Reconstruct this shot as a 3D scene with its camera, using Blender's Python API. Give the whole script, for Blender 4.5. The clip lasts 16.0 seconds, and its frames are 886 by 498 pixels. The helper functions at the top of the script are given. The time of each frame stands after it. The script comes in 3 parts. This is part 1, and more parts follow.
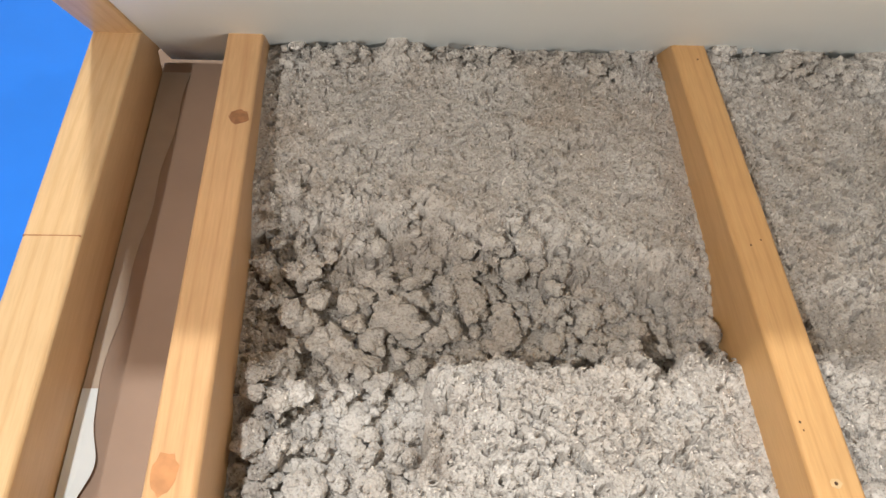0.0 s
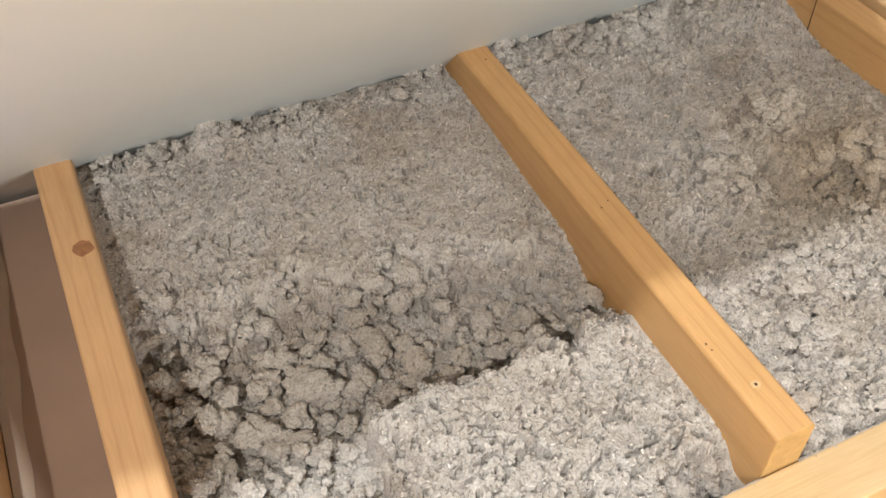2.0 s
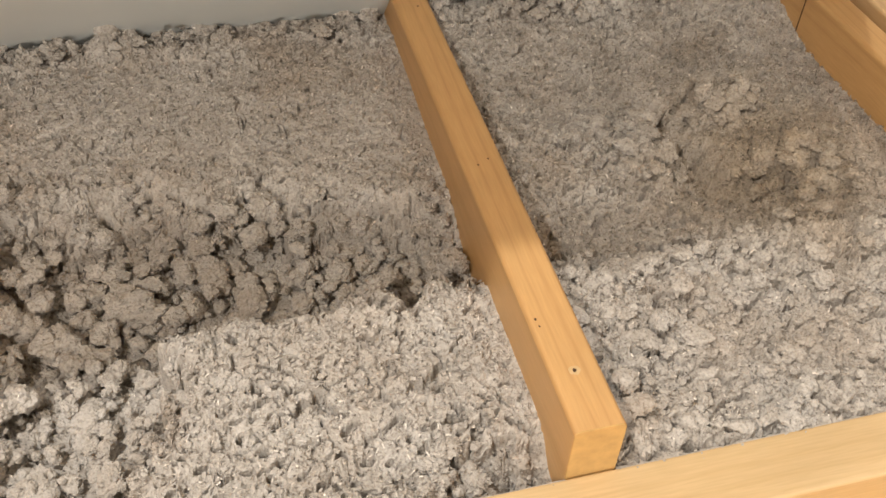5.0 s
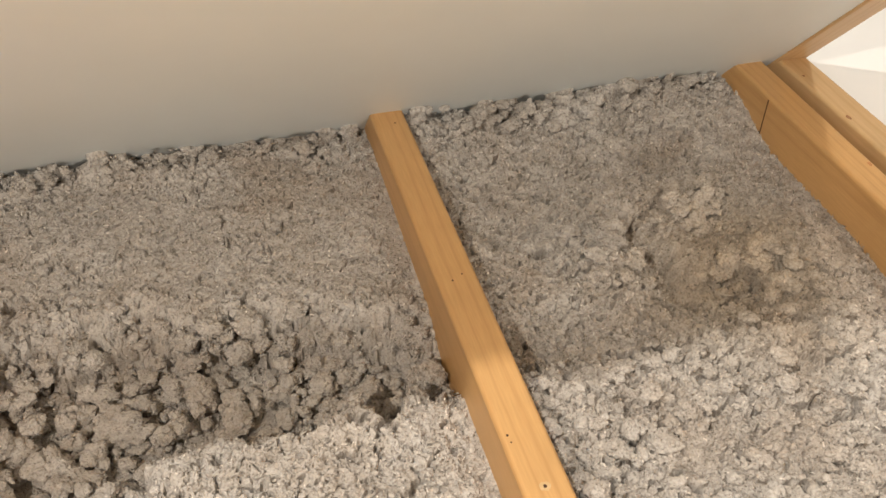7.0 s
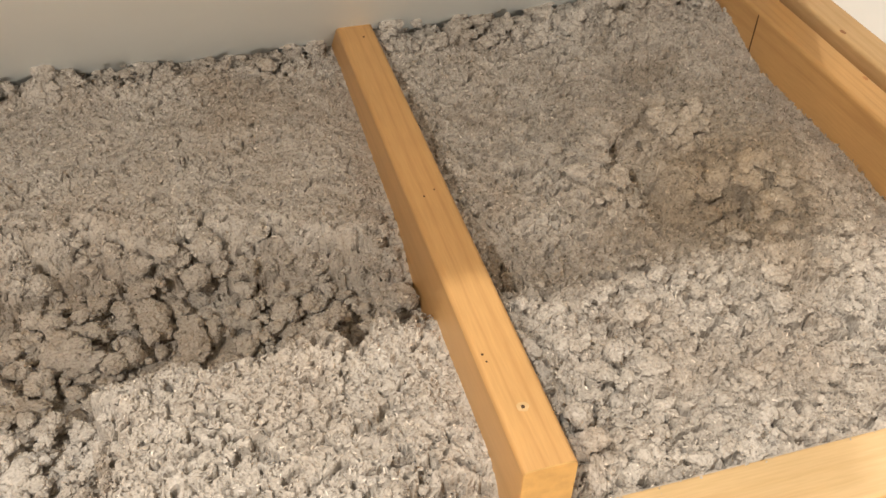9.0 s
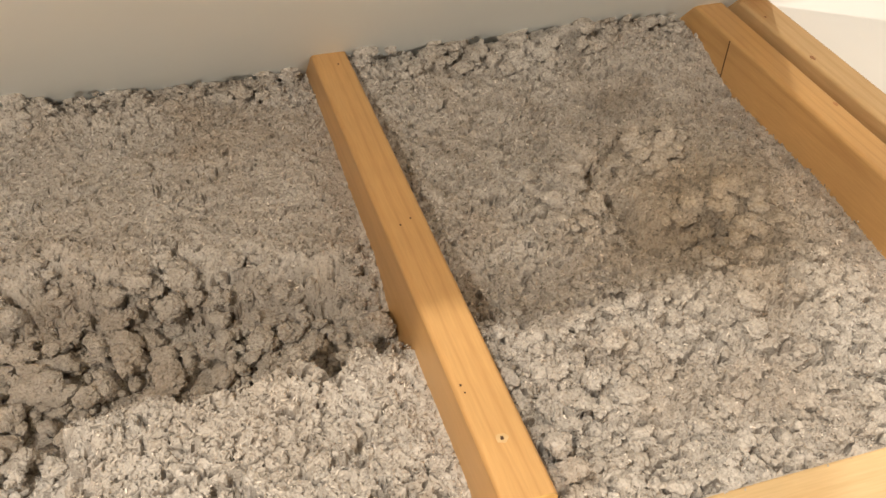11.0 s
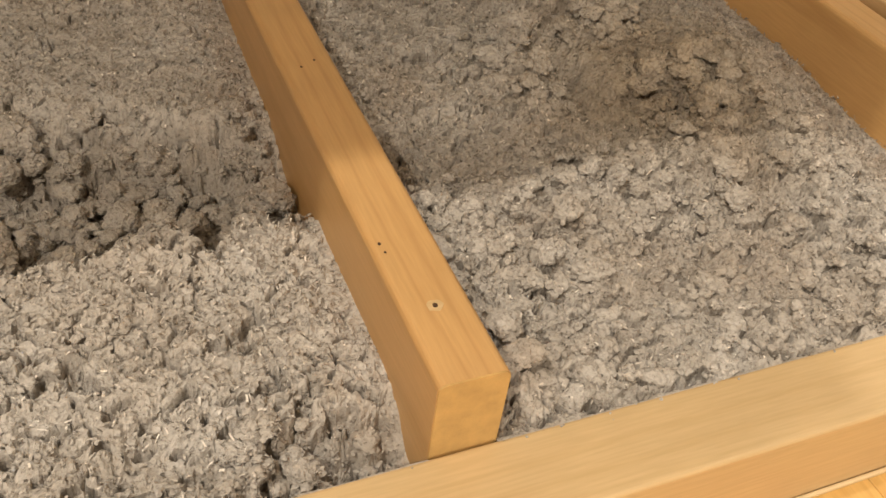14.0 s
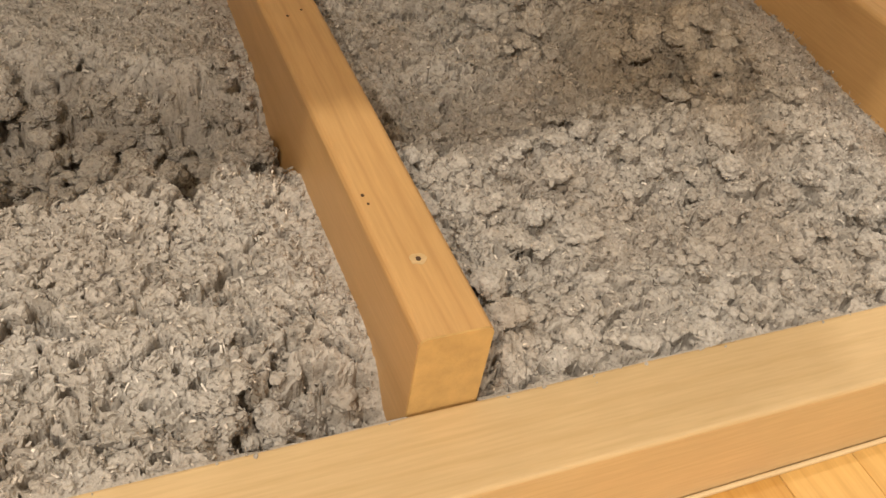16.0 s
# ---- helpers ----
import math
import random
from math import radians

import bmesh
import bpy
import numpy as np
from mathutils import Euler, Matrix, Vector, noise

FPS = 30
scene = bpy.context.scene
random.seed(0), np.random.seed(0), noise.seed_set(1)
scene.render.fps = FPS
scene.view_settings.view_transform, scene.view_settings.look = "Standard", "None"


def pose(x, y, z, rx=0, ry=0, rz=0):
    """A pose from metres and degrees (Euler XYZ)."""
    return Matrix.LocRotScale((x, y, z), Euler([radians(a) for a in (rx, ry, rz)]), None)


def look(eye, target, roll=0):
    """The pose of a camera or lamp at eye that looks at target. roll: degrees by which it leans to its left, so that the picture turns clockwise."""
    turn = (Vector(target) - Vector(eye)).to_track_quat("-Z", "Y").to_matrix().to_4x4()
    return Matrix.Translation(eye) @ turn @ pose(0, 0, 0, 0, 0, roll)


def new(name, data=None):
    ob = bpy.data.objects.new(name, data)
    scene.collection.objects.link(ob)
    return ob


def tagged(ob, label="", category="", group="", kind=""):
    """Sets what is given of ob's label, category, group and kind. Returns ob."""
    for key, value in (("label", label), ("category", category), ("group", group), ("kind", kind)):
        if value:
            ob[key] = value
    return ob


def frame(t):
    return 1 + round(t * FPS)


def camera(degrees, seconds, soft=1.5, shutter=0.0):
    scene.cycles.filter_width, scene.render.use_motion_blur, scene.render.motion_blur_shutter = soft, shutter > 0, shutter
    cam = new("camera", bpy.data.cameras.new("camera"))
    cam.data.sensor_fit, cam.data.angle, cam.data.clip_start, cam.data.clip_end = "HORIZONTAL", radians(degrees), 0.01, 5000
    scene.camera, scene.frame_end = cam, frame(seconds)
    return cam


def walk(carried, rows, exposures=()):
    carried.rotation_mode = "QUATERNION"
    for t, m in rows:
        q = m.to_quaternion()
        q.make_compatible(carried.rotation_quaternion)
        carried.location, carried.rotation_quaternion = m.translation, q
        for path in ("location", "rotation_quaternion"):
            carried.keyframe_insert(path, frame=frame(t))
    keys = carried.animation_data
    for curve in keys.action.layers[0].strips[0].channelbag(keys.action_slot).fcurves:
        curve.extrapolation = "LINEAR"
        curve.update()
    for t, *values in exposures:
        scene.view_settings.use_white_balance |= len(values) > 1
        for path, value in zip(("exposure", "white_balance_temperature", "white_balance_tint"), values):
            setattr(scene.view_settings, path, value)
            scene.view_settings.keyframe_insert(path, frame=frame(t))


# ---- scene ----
cam = camera(49.9, 16.0)
PATH = [
    (0, (-0.398, -0.339, 0.871), (-0.261, 0.983, -0.624), 5.1),
    (0.2, (-0.443, -0.29, 0.888), (-0.165, 1.015, -0.602), 5.8),
    (0.5, (-0.503, -0.251, 0.899), (-0.101, 1.023, -0.589), 3.5),
    (1, (-0.566, -0.281, 0.918), (0.064, 0.957, -0.52), 3.3),
    (1.5, (-0.556, -0.31, 0.934), (0.073, 0.924, -0.508), 1.3),
    (2, (-0.513, -0.323, 0.904), (0.073, 0.928, -0.541), -0.0),
    (2.5, (-0.464, -0.385, 0.88), (0.168, 0.885, -0.53), 3.6),
    (3, (-0.41, -0.422, 0.827), (0.116, 0.887, -0.59), 2.4),
    (3.5, (-0.272, -0.407, 0.777), (0.094, 0.946, -0.649), 1.5),
    (6, (-0.237, -0.412, 0.768), (0.196, 0.984, -0.597), 3.4),
    (6.5, (-0.226, -0.413, 0.811), (0.194, 1.029, -0.51), 2.1),
    (7, (-0.219, -0.416, 0.833), (0.207, 1.046, -0.464), 1.1),
    (7.5, (-0.211, -0.403, 0.81), (0.207, 1.052, -0.496), 0.4),
    (8, (-0.209, -0.402, 0.746), (0.241, 0.996, -0.613), 2.6),
    (8.5, (-0.205, -0.398, 0.746), (0.244, 0.996, -0.616), 1.7),
    (9, (-0.203, -0.397, 0.749), (0.25, 0.999, -0.61), 2.0),
    (9.5, (-0.203, -0.393, 0.765), (0.268, 1.007, -0.582), 2.3),
    (12, (-0.203, -0.375, 0.715), (0.409, 1.016, -0.585), 5.1),
    (12.5, (-0.215, -0.343, 0.618), (0.495, 1.026, -0.655), 7.3),
    (13, (-0.195, -0.324, 0.558), (0.504, 0.996, -0.772), 7.0),
    (13.5, (-0.18, -0.316, 0.534), (0.523, 1.001, -0.797), 8.1),
    (14, (-0.176, -0.318, 0.531), (0.515, 1.006, -0.8), 8.2),
    (14.5, (-0.18, -0.323, 0.537), (0.499, 1.014, -0.786), 7.4),
    (15, (-0.188, -0.325, 0.55), (0.481, 1.011, -0.78), 7.4),
    (15.5, (-0.178, -0.319, 0.531), (0.536, 1.002, -0.79), 8.2),
    (16, (-0.173, -0.318, 0.505), (0.543, 0.969, -0.849), 11.0),
]
EXPOSURES = [
    (0.0, 0.08, 5250, 7), (2.5, 0.0, 5300, 7), (3.5, -0.18, 5550, 8), (7.0, -0.12, 5800, 9), (9.5, -0.10, 6000, 9),
    (12.0, -0.16, 6200, 9), (13.5, -0.50, 6300, 9), (16, -0.53, 6200, 9),
]
walk(cam, [(t, look(eye, target, roll)) for t, eye, target, roll in PATH], EXPOSURES)

# ---- light ----
world = bpy.data.worlds.new("world")
world.use_nodes = True
world.node_tree.nodes["Background"].inputs[0].default_value = (0.9, 0.85, 0.78, 1)
world.node_tree.nodes["Background"].inputs[1].default_value = 0.008
scene.world = world


def lamp(name, where, target, size, watts, colour):
    data = bpy.data.lights.new(name, "AREA")
    data.shape, data.size, data.energy, data.color = "DISK", size, watts, colour
    ob = new(name, data)
    ob.matrix_world = look(where, target)
    return ob


WARM = (1.0, 0.87, 0.71)
lamp("ceiling_lamp_near", (-0.95, -0.32, 2.42), (-0.2, 0.0, 0.0), 0.07, 48.0, WARM)
lamp("ceiling_lamp_far", (-1.60, -1.65, 2.42), (0.0, 0.3, 0.1), 0.07, 58.0, (1.0, 0.83, 0.64))
# unseen fill, added overhead to brighten the white slab and right-hand timber
lamp("slab_fill_right", (1.45, 0.25, 2.42), (0.9, 0.3, 0.0), 0.07, 24.0, WARM)
# added low fill in place of light bounced off the floor; no lamp stands there
lamp("floor_bounce_fill", (0.1, -2.2, 0.50), (0.0, 0.5, 0.5), 0.5, 28.0, (1.0, 0.84, 0.66))


# ---- materials ----
def material(name):
    m = bpy.data.materials.new(name)
    m.use_nodes = True
    t = m.node_tree
    return m, t.nodes, t.links, t.nodes["Principled BSDF"]


def ramp(nodes, stops):
    r = nodes.new("ShaderNodeValToRGB")
    while len(r.color_ramp.elements) < len(stops):
        r.color_ramp.elements.new(0.5)
    for e, (p, c) in zip(r.color_ramp.elements, stops):
        e.position, e.color = p, (*c, 1)
    return r


def mixed(nodes, links, kind, fac, a, b):
    n = nodes.new("ShaderNodeMix")
    n.data_type, n.blend_type = "RGBA", kind
    for socket, value in ((n.inputs[0], fac), (n.inputs[6], a), (n.inputs[7], b)):
        if hasattr(value, "links"):
            links.new(value, socket)
        else:
            socket.default_value = value
    return n.outputs[2]


def coords(nodes, links, scale, where=(0, 0, 0), kind="Object"):
    c = nodes.new("ShaderNodeTexCoord")
    m = nodes.new("ShaderNodeMapping")
    m.inputs["Scale"].default_value = scale
    m.inputs["Location"].default_value = where
    links.new(c.outputs[kind], m.inputs[0])
    return m.outputs[0]


def noise_node(nodes, links, vector, scale, detail=4, rough=0.55, distortion=0.0):
    n = nodes.new("ShaderNodeTexNoise")
    n.inputs["Scale"].default_value, n.inputs["Detail"].default_value = scale, detail
    n.inputs["Roughness"].default_value, n.inputs["Distortion"].default_value = rough, distortion
    links.new(vector, n.inputs["Vector"])
    return n.outputs[0]


def bump(nodes, links, shader, height, strength, distance):
    b = nodes.new("ShaderNodeBump")
    b.inputs["Strength"].default_value, b.inputs["Distance"].default_value = strength, distance
    links.new(height, b.inputs["Height"])
    links.new(b.outputs[0], shader.inputs["Normal"])


def pine(name, along, pale, deep, seed=0.0, rough=0.42, rings=1.0):
    """Planed pine, its grain along the axis "x", "y" or "z" of the thing."""
    m, nodes, links, shader = material(name)
    stretch = {"x": (0.06, 1, 1), "y": (1, 0.06, 1), "z": (1, 1, 0.06)}[along]
    v = coords(nodes, links, stretch, (seed, seed * 1.7, seed * 0.6))
    w = nodes.new("ShaderNodeTexWave")
    w.wave_type, w.bands_direction = "BANDS", {"x": "Y", "y": "X", "z": "X"}[along]
    w.inputs["Scale"].default_value, w.inputs["Distortion"].default_value = 19 * rings, 9.0
    w.inputs["Detail"].default_value, w.inputs["Detail Scale"].default_value = 2, 0.9
    links.new(v, w.inputs["Vector"])
    fine = noise_node(nodes, links, v, 420, 3)
    broad = noise_node(nodes, links, coords(nodes, links, (1, 1, 1), (seed, 0, seed)), 6, 3)
    mid = [(a + b) / 2 for a, b in zip(pale, deep)]
    lines = ramp(nodes, [(0.0, pale), (0.62, pale), (0.9, mid), (1.0, deep)])
    links.new(w.outputs[1], lines.inputs[0])
    tint = ramp(nodes, [(0.3, [c * 0.86 for c in pale]), (0.7, [min(1, c * 1.06) for c in pale])])
    links.new(broad, tint.inputs[0])
    c = mixed(nodes, links, "MIX", 0.66, lines.outputs[0], tint.outputs[0])
    streak = ramp(nodes, [(0.35, (0.86, 0.84, 0.80)), (0.65, (1, 1, 1))])
    links.new(fine, streak.inputs[0])
    c = mixed(nodes, links, "MULTIPLY", 0.6, c, streak.outputs[0])
    links.new(c, shader.inputs["Base Color"])
    shader.inputs["Roughness"].default_value = rough
    bump(nodes, links, shader, fine, 0.12, 0.0006)
    return m


def plain(name, colour, rough=0.6, vary=0.08, scale=9.0, relief=0.1, grain=160):
    m, nodes, links, shader = material(name)
    v = coords(nodes, links, (1, 1, 1))
    broad, fine = noise_node(nodes, links, v, scale, 4), noise_node(nodes, links, v, grain, 3)
    r = ramp(nodes, [(0.3, [c * (1 - vary) for c in colour]), (0.7, [min(1, c * (1 + vary)) for c in colour])])
    links.new(broad, r.inputs[0])
    links.new(r.outputs[0], shader.inputs["Base Color"])
    shader.inputs["Roughness"].default_value = rough
    bump(nodes, links, shader, fine, relief, 0.0008)
    return m


def cellulose(name, islands):
    m, nodes, links, shader = material(name)
    v = coords(nodes, links, (1, 1, 1))
    broad, mid, fine = (noise_node(nodes, links, v, s, 4, 0.6) for s in (7, 45, 330))
    tone = ramp(nodes, [(0.28, (0.44, 0.385, 0.325)), (0.5, (0.52, 0.485, 0.44)), (0.72, (0.565, 0.54, 0.505))])
    links.new(broad, tone.inputs[0])
    dust = nodes.new("ShaderNodeVectorMath")
    dust.operation = "DISTANCE"
    links.new(coords(nodes, links, (1, 1, 0.3)), dust.inputs[0])
    dust.inputs[1].default_value = (0.40, 0.34, 0.015)
    fade = ramp(nodes, [(0.04, (0.85, 0.85, 0.85)), (0.20, (0, 0, 0))])
    links.new(dust.outputs["Value"], fade.inputs[0])
    patch = nodes.new("ShaderNodeMath")
    patch.operation = "MULTIPLY"
    links.new(fade.outputs[0], patch.inputs[0])
    links.new(mid, patch.inputs[1])
    tan = mixed(nodes, links, "MIX", patch.outputs[0], tone.outputs[0], (0.45, 0.36, 0.24, 1))
    lumps = ramp(nodes, [(0.3, (0.80, 0.78, 0.75)), (0.6, (1, 1, 1))])
    links.new(mid, lumps.inputs[0])
    c = mixed(nodes, links, "MULTIPLY", 0.8, tan, lumps.outputs[0])
    specks = ramp(nodes, [(0.29, (0.30, 0.29, 0.28)), (0.37, (0.80, 0.79, 0.78)), (0.50, (1, 1, 1)), (0.68, (1.14, 1.14, 1.14)), (0.76, (1.35, 1.35, 1.35))])
    links.new(fine, specks.inputs[0])
    c = mixed(nodes, links, "MULTIPLY", 0.95, c, specks.outputs[0])
    if islands:
        g = nodes.new("ShaderNodeNewGeometry")
        r = ramp(nodes, [(0.0, (0.38, 0.37, 0.36)), (0.13, (0.62, 0.61, 0.60)), (0.17, (0.96, 0.96, 0.96)), (0.84, (1.03, 1.03, 1.03)), (0.89, (1.4, 1.4, 1.4)), (1.0, (1.75, 1.75, 1.75))])
        links.new(g.outputs["Random Per Island"], r.inputs[0])
        c = mixed(nodes, links, "MULTIPLY", 1.0, c, r.outputs[0])
    links.new(c, shader.inputs["Base Color"])
    shader.inputs["Roughness"].default_value = 0.95
    shader.inputs["Specular IOR Level"].default_value = 0.12
    bump(nodes, links, shader, fine, 0.8, 0.0024)
    return m


PALE, DEEP = (0.62, 0.375, 0.150), (0.46, 0.25, 0.085)
pine_joist = pine("pine_joist", "y", PALE, DEEP, 0.0)
pine_left = pine("pine_left", "y", (0.64, 0.40, 0.19), (0.46, 0.24, 0.09), 3.1)
pine_right = pine("pine_right", "y", PALE, DEEP, 5.7)
pine_side = pine("pine_side", "y", (0.62, 0.43, 0.22), (0.48, 0.28, 0.11), 8.3)
pine_rail = pine("pine_rail", "x", (0.68, 0.495, 0.26), (0.60, 0.415, 0.20), 1.3, 0.38)
bead_pine = plain("bead_pine", (0.78, 0.62, 0.38), 0.18, 0.05)
filler_grey = plain("filler_grey", (0.34, 0.29, 0.22), 0.7, 0.1, 12, 0.2)
end_grain = plain("end_grain", (0.56, 0.36, 0.13), 0.7, 0.14, 60, 0.5, 500)
knot_red = plain("knot_red", (0.50, 0.24, 0.09), 0.5, 0.15, 60, 0.2, 400)
knot_wood = plain("knot_wood", (0.30, 0.14, 0.055), 0.5, 0.25, 120, 0.2, 600)
dark_hole = plain("dark_hole", (0.07, 0.035, 0.015), 0.8, 0.2)
board_white = plain("board_white", (0.72, 0.755, 0.75), 0.55, 0.03, 3.0, 0.05, 90)
hardboard = plain("hardboard", (0.30, 0.21, 0.15), 0.7, 0.08, 8, 0.15, 200)
wall_plain = plain("wall_plain", (0.42, 0.40, 0.37), 0.7, 0.02, 3)
ceiling_plain = plain("ceiling_plain", (0.42, 0.40, 0.37), 0.8, 0.02, 3)
cellulose_bed = cellulose("cellulose_bed", False)
cellulose_flakes = cellulose("cellulose_flakes", True)


# ---- building helpers ----
def mesh_object(name, bm, mat, smooth=False):
    me = bpy.data.meshes.new(name)
    bm.to_mesh(me)
    bm.free()
    me.materials.append(mat)
    for p in me.polygons:
        p.use_smooth = smooth
    return new(name, me)


def part(name, bm, mat, parent, label="", smooth=False):
    ob = mesh_object(name, bm, mat, smooth)
    ob.parent = parent
    return tagged(ob, label)


def box(x0, x1, y0, y1, z0, z1, bevel=0.0, segments=3, along=None):
    bm = bmesh.new()
    bmesh.ops.create_cube(bm, size=1, matrix=Matrix.Translation(((x0 + x1) / 2, (y0 + y1) / 2, (z0 + z1) / 2)) @ Matrix.Diagonal((x1 - x0, y1 - y0, z1 - z0, 1)))
    if bevel:
        edges = [e for e in bm.edges if along is None or abs((e.verts[0].co - e.verts[1].co)[along]) > 1e-5]
        bmesh.ops.bevel(bm, geom=edges, offset=bevel, segments=segments, affect="EDGES", profile=0.5)
    return bm


def empty(name, where=(0, 0, 0)):
    ob = new(name)
    ob.location = where
    return ob


def disc(x, y, z, rx, ry, seed, n=18):
    """A thin, slightly uneven oval plate lying on a surface."""
    rnd = random.Random(seed)
    bm = bmesh.new()
    ring = [(1 + rnd.uniform(-0.12, 0.12)) for _ in range(n)]
    vs = [bm.verts.new((x + rx * k * math.cos(math.tau * i / n), y + ry * k * math.sin(math.tau * i / n), z)) for i, k in enumerate(ring)]
    top = bm.faces.new(vs)
    out = bmesh.ops.extrude_face_region(bm, geom=[top])
    bmesh.ops.translate(bm, verts=[v for v in out["geom"] if isinstance(v, bmesh.types.BMVert)], vec=(0, 0, 0.0005))
    bmesh.ops.recalc_face_normals(bm, faces=bm.faces[:])
    return bm


# ---- room ----
X0, X1, Y0, Y1, TOP = -1.7, 1.75, -3.2, 1.7, 2.5
tagged(mesh_object("wall_west", box(X0 - 0.1, X0, Y0, Y1, -0.11, TOP), wall_plain), "plain grey-beige wall of the room", "wall", kind="structure")
tagged(mesh_object("wall_east", box(X1, X1 + 0.1, Y0, Y1, -0.11, TOP), wall_plain), "plain grey-beige wall of the room", "wall", kind="structure")
tagged(mesh_object("wall_north", box(X0 - 0.1, X1 + 0.1, Y1, Y1 + 0.1, -0.11, TOP), wall_plain), "plain grey-beige wall behind the sloping board", "wall", kind="structure")
tagged(mesh_object("wall_south", box(X0 - 0.1, X1 + 0.1, Y0 - 0.1, Y0, -0.11, TOP), wall_plain), "plain grey-beige wall of the room", "wall", kind="structure")
tagged(mesh_object("ceiling", box(X0 - 0.1, X1 + 0.1, Y0 - 0.1, Y1 + 0.1, TOP, TOP + 0.1), ceiling_plain), "plain grey-beige ceiling", "ceiling", kind="structure")
floor = tagged(mesh_object("floor", box(X0 - 0.1, X1 + 0.1, Y0 - 0.1, Y1 + 0.1, -0.11, -0.067), hardboard), "floor of glossy pine strip parquet", "floor", kind="structure")

blue_sheet_mat = plain("blue_sheet", (0.035, 0.20, 0.80), 0.5, 0.10, 3, 0.1)
white_sheet_mat = plain("white_sheet", (0.90, 0.90, 0.88), 0.6, 0.02, 4, 0.1)
BASE = -0.055
tagged(mesh_object("blue_mat", box(-1.25, -0.80, -0.1, 1.2, -0.066, -0.052, 0.002), blue_sheet_mat), "plain bright blue mat lying beside the timber frame", "mat")
tagged(mesh_object("white_slab", box(0.723, 1.74, 0.1, 1.5, BASE, 0.06, 0.004), white_sheet_mat), "plain thick white slab lying beside the timber frame", "slab")

# ---- timber frame: joists, side members, front rail ----
HIGH = 0.1


def joist(x0, x1, y0, y1, mat, label, z1=HIGH, name="joist", askew=0.0):
    """A long member on the floor, turned askew by some degrees; the origin is the middle of its base."""
    ob = empty(name, ((x0 + x1) / 2, (y0 + y1) / 2, BASE))
    w, l = (x1 - x0) / 2, (y1 - y0) / 2
    bm = box(-w, w, -l, l, 0, z1 - BASE, 0.0055, 4, 1)
    part("beam", bm, mat, ob)
    ob.rotation_euler = (0, 0, radians(askew))
    return tagged(ob, label, "joist", "joists of the timber frame")


def on_top(ob, name, x, y, z, rx, ry, mat, seed, label=""):
    """A small flat mark let into the top of a member, by its place in the room."""
    o = ob.location
    return part(name, disc(x - o.x, y - o.y, z - o.z - 0.0002, rx, ry, seed), mat, ob, label)


mid = joist(0.0, 0.048, 0.0, 0.80, pine_joist, "planed yellow pine joist with screw holes between two insulated bays")
left = joist(-0.6, -0.552, -0.04, 0.80, pine_left, "planed reddish pine joist with a round knot beside the empty gap")
right = joist(0.5845, 0.6315, -0.04, 0.80, pine_right, "planed yellow pine joist with a saw cut in its side", askew=0.8)
outer_l = joist(-0.775, -0.712, -0.25, 0.78, pine_side, "pale pine side board closing the frame beside the blue mat", 0.1, "side_board")
outer_r = joist(0.6615, 0.7105, -0.25, 0.78, pine_side, "pale pine side board closing the frame beside the white sheet", 0.1, "side_board", 1.2)
for ob in (outer_l, outer_r):
    tagged(ob, category="board", group="side boards of the frame")

# rough-sawn end of the middle joist, with its saw marks
o = mid.location
bm = box(0.0003 - o.x, 0.0477 - o.x, -0.0014 - o.y, -o.y, 0.002, 0.0997 - o.z, 0.0055, 4, 1)
part("sawn_end", bm, end_grain, mid, "rough sawn end grain")
for x, y, r, seed in ((0.0225, 0.062, 0.0017, 1), (0.0175, 0.354, 0.0011, 2), (0.0075, 0.127, 0.0012, 3), (0.0085, 0.118, 0.0009, 4), (0.031, 0.362, 0.001, 5), (0.03, 0.69, 0.0012, 6)):
    if seed == 1:
        on_top(mid, "worn_rim", x, y, HIGH + 0.0001, 0.0055, 0.0048, pine_rail, 20, "pale splintered rim of a screw hole")
    on_top(mid, "screw_hole", x, y, HIGH + 0.0004 if seed == 1 else HIGH, r, r * 1.2, dark_hole, seed, "dark screw hole")
on_top(left, "knot", -0.568, 0.553, HIGH, 0.0125, 0.0135, knot_wood, 7, "round dark brown knot")
on_top(left, "knot", -0.583, 0.075, HIGH, 0.012, 0.022, knot_red, 8, "reddish oval knot")
on_top(right, "knot", 0.624, 0.436, HIGH, 0.0028, 0.0045, knot_red, 9, "small reddish knot")
on_top(right, "knot", 0.612, 0.25, HIGH, 0.0022, 0.003, knot_wood, 10, "small dark knot")
on_top(outer_r, "knot", 0.6685, 0.545, 0.1, 0.0028, 0.006, knot_wood, 11, "dark knot at the edge")
on_top(outer_r, "knot", 0.672, 0.665, 0.1, 0.0018, 0.0028, knot_wood, 12, "small dark knot")
o = right.location
bm = box(0.5838 - o.x, 0.5860 - o.x, 0.6225 - o.y, 0.6240 - o.y, 0.03 - o.z, 0.0945 - o.z)
part("saw_cut", bm, dark_hole, right, "narrow dark saw cut")
o = outer_l.location
part("butt_joint", box(-0.7735 - o.x, -0.7135 - o.x, 0.355 - o.y, 0.3565 - o.y, 0.098 - o.z, 0.1002 - o.z), knot_wood, outer_l, "fine butt joint across the board")

rail = empty("front_rail", (0.0, -0.035, BASE))
tagged(rail, "smooth pale pine front rail that the middle joist butts against", "rail")
part("rail_board", box(-0.711, 0.649, -0.0305, 0.0325, 0, 0.032 - BASE, 0.003), pine_rail, rail)
part("bead", box(-0.711, 0.649, -0.0345, -0.031, 0, 0.0042, 0.0012), bead_pine, rail, "thin glossy bead along the foot of the rail")

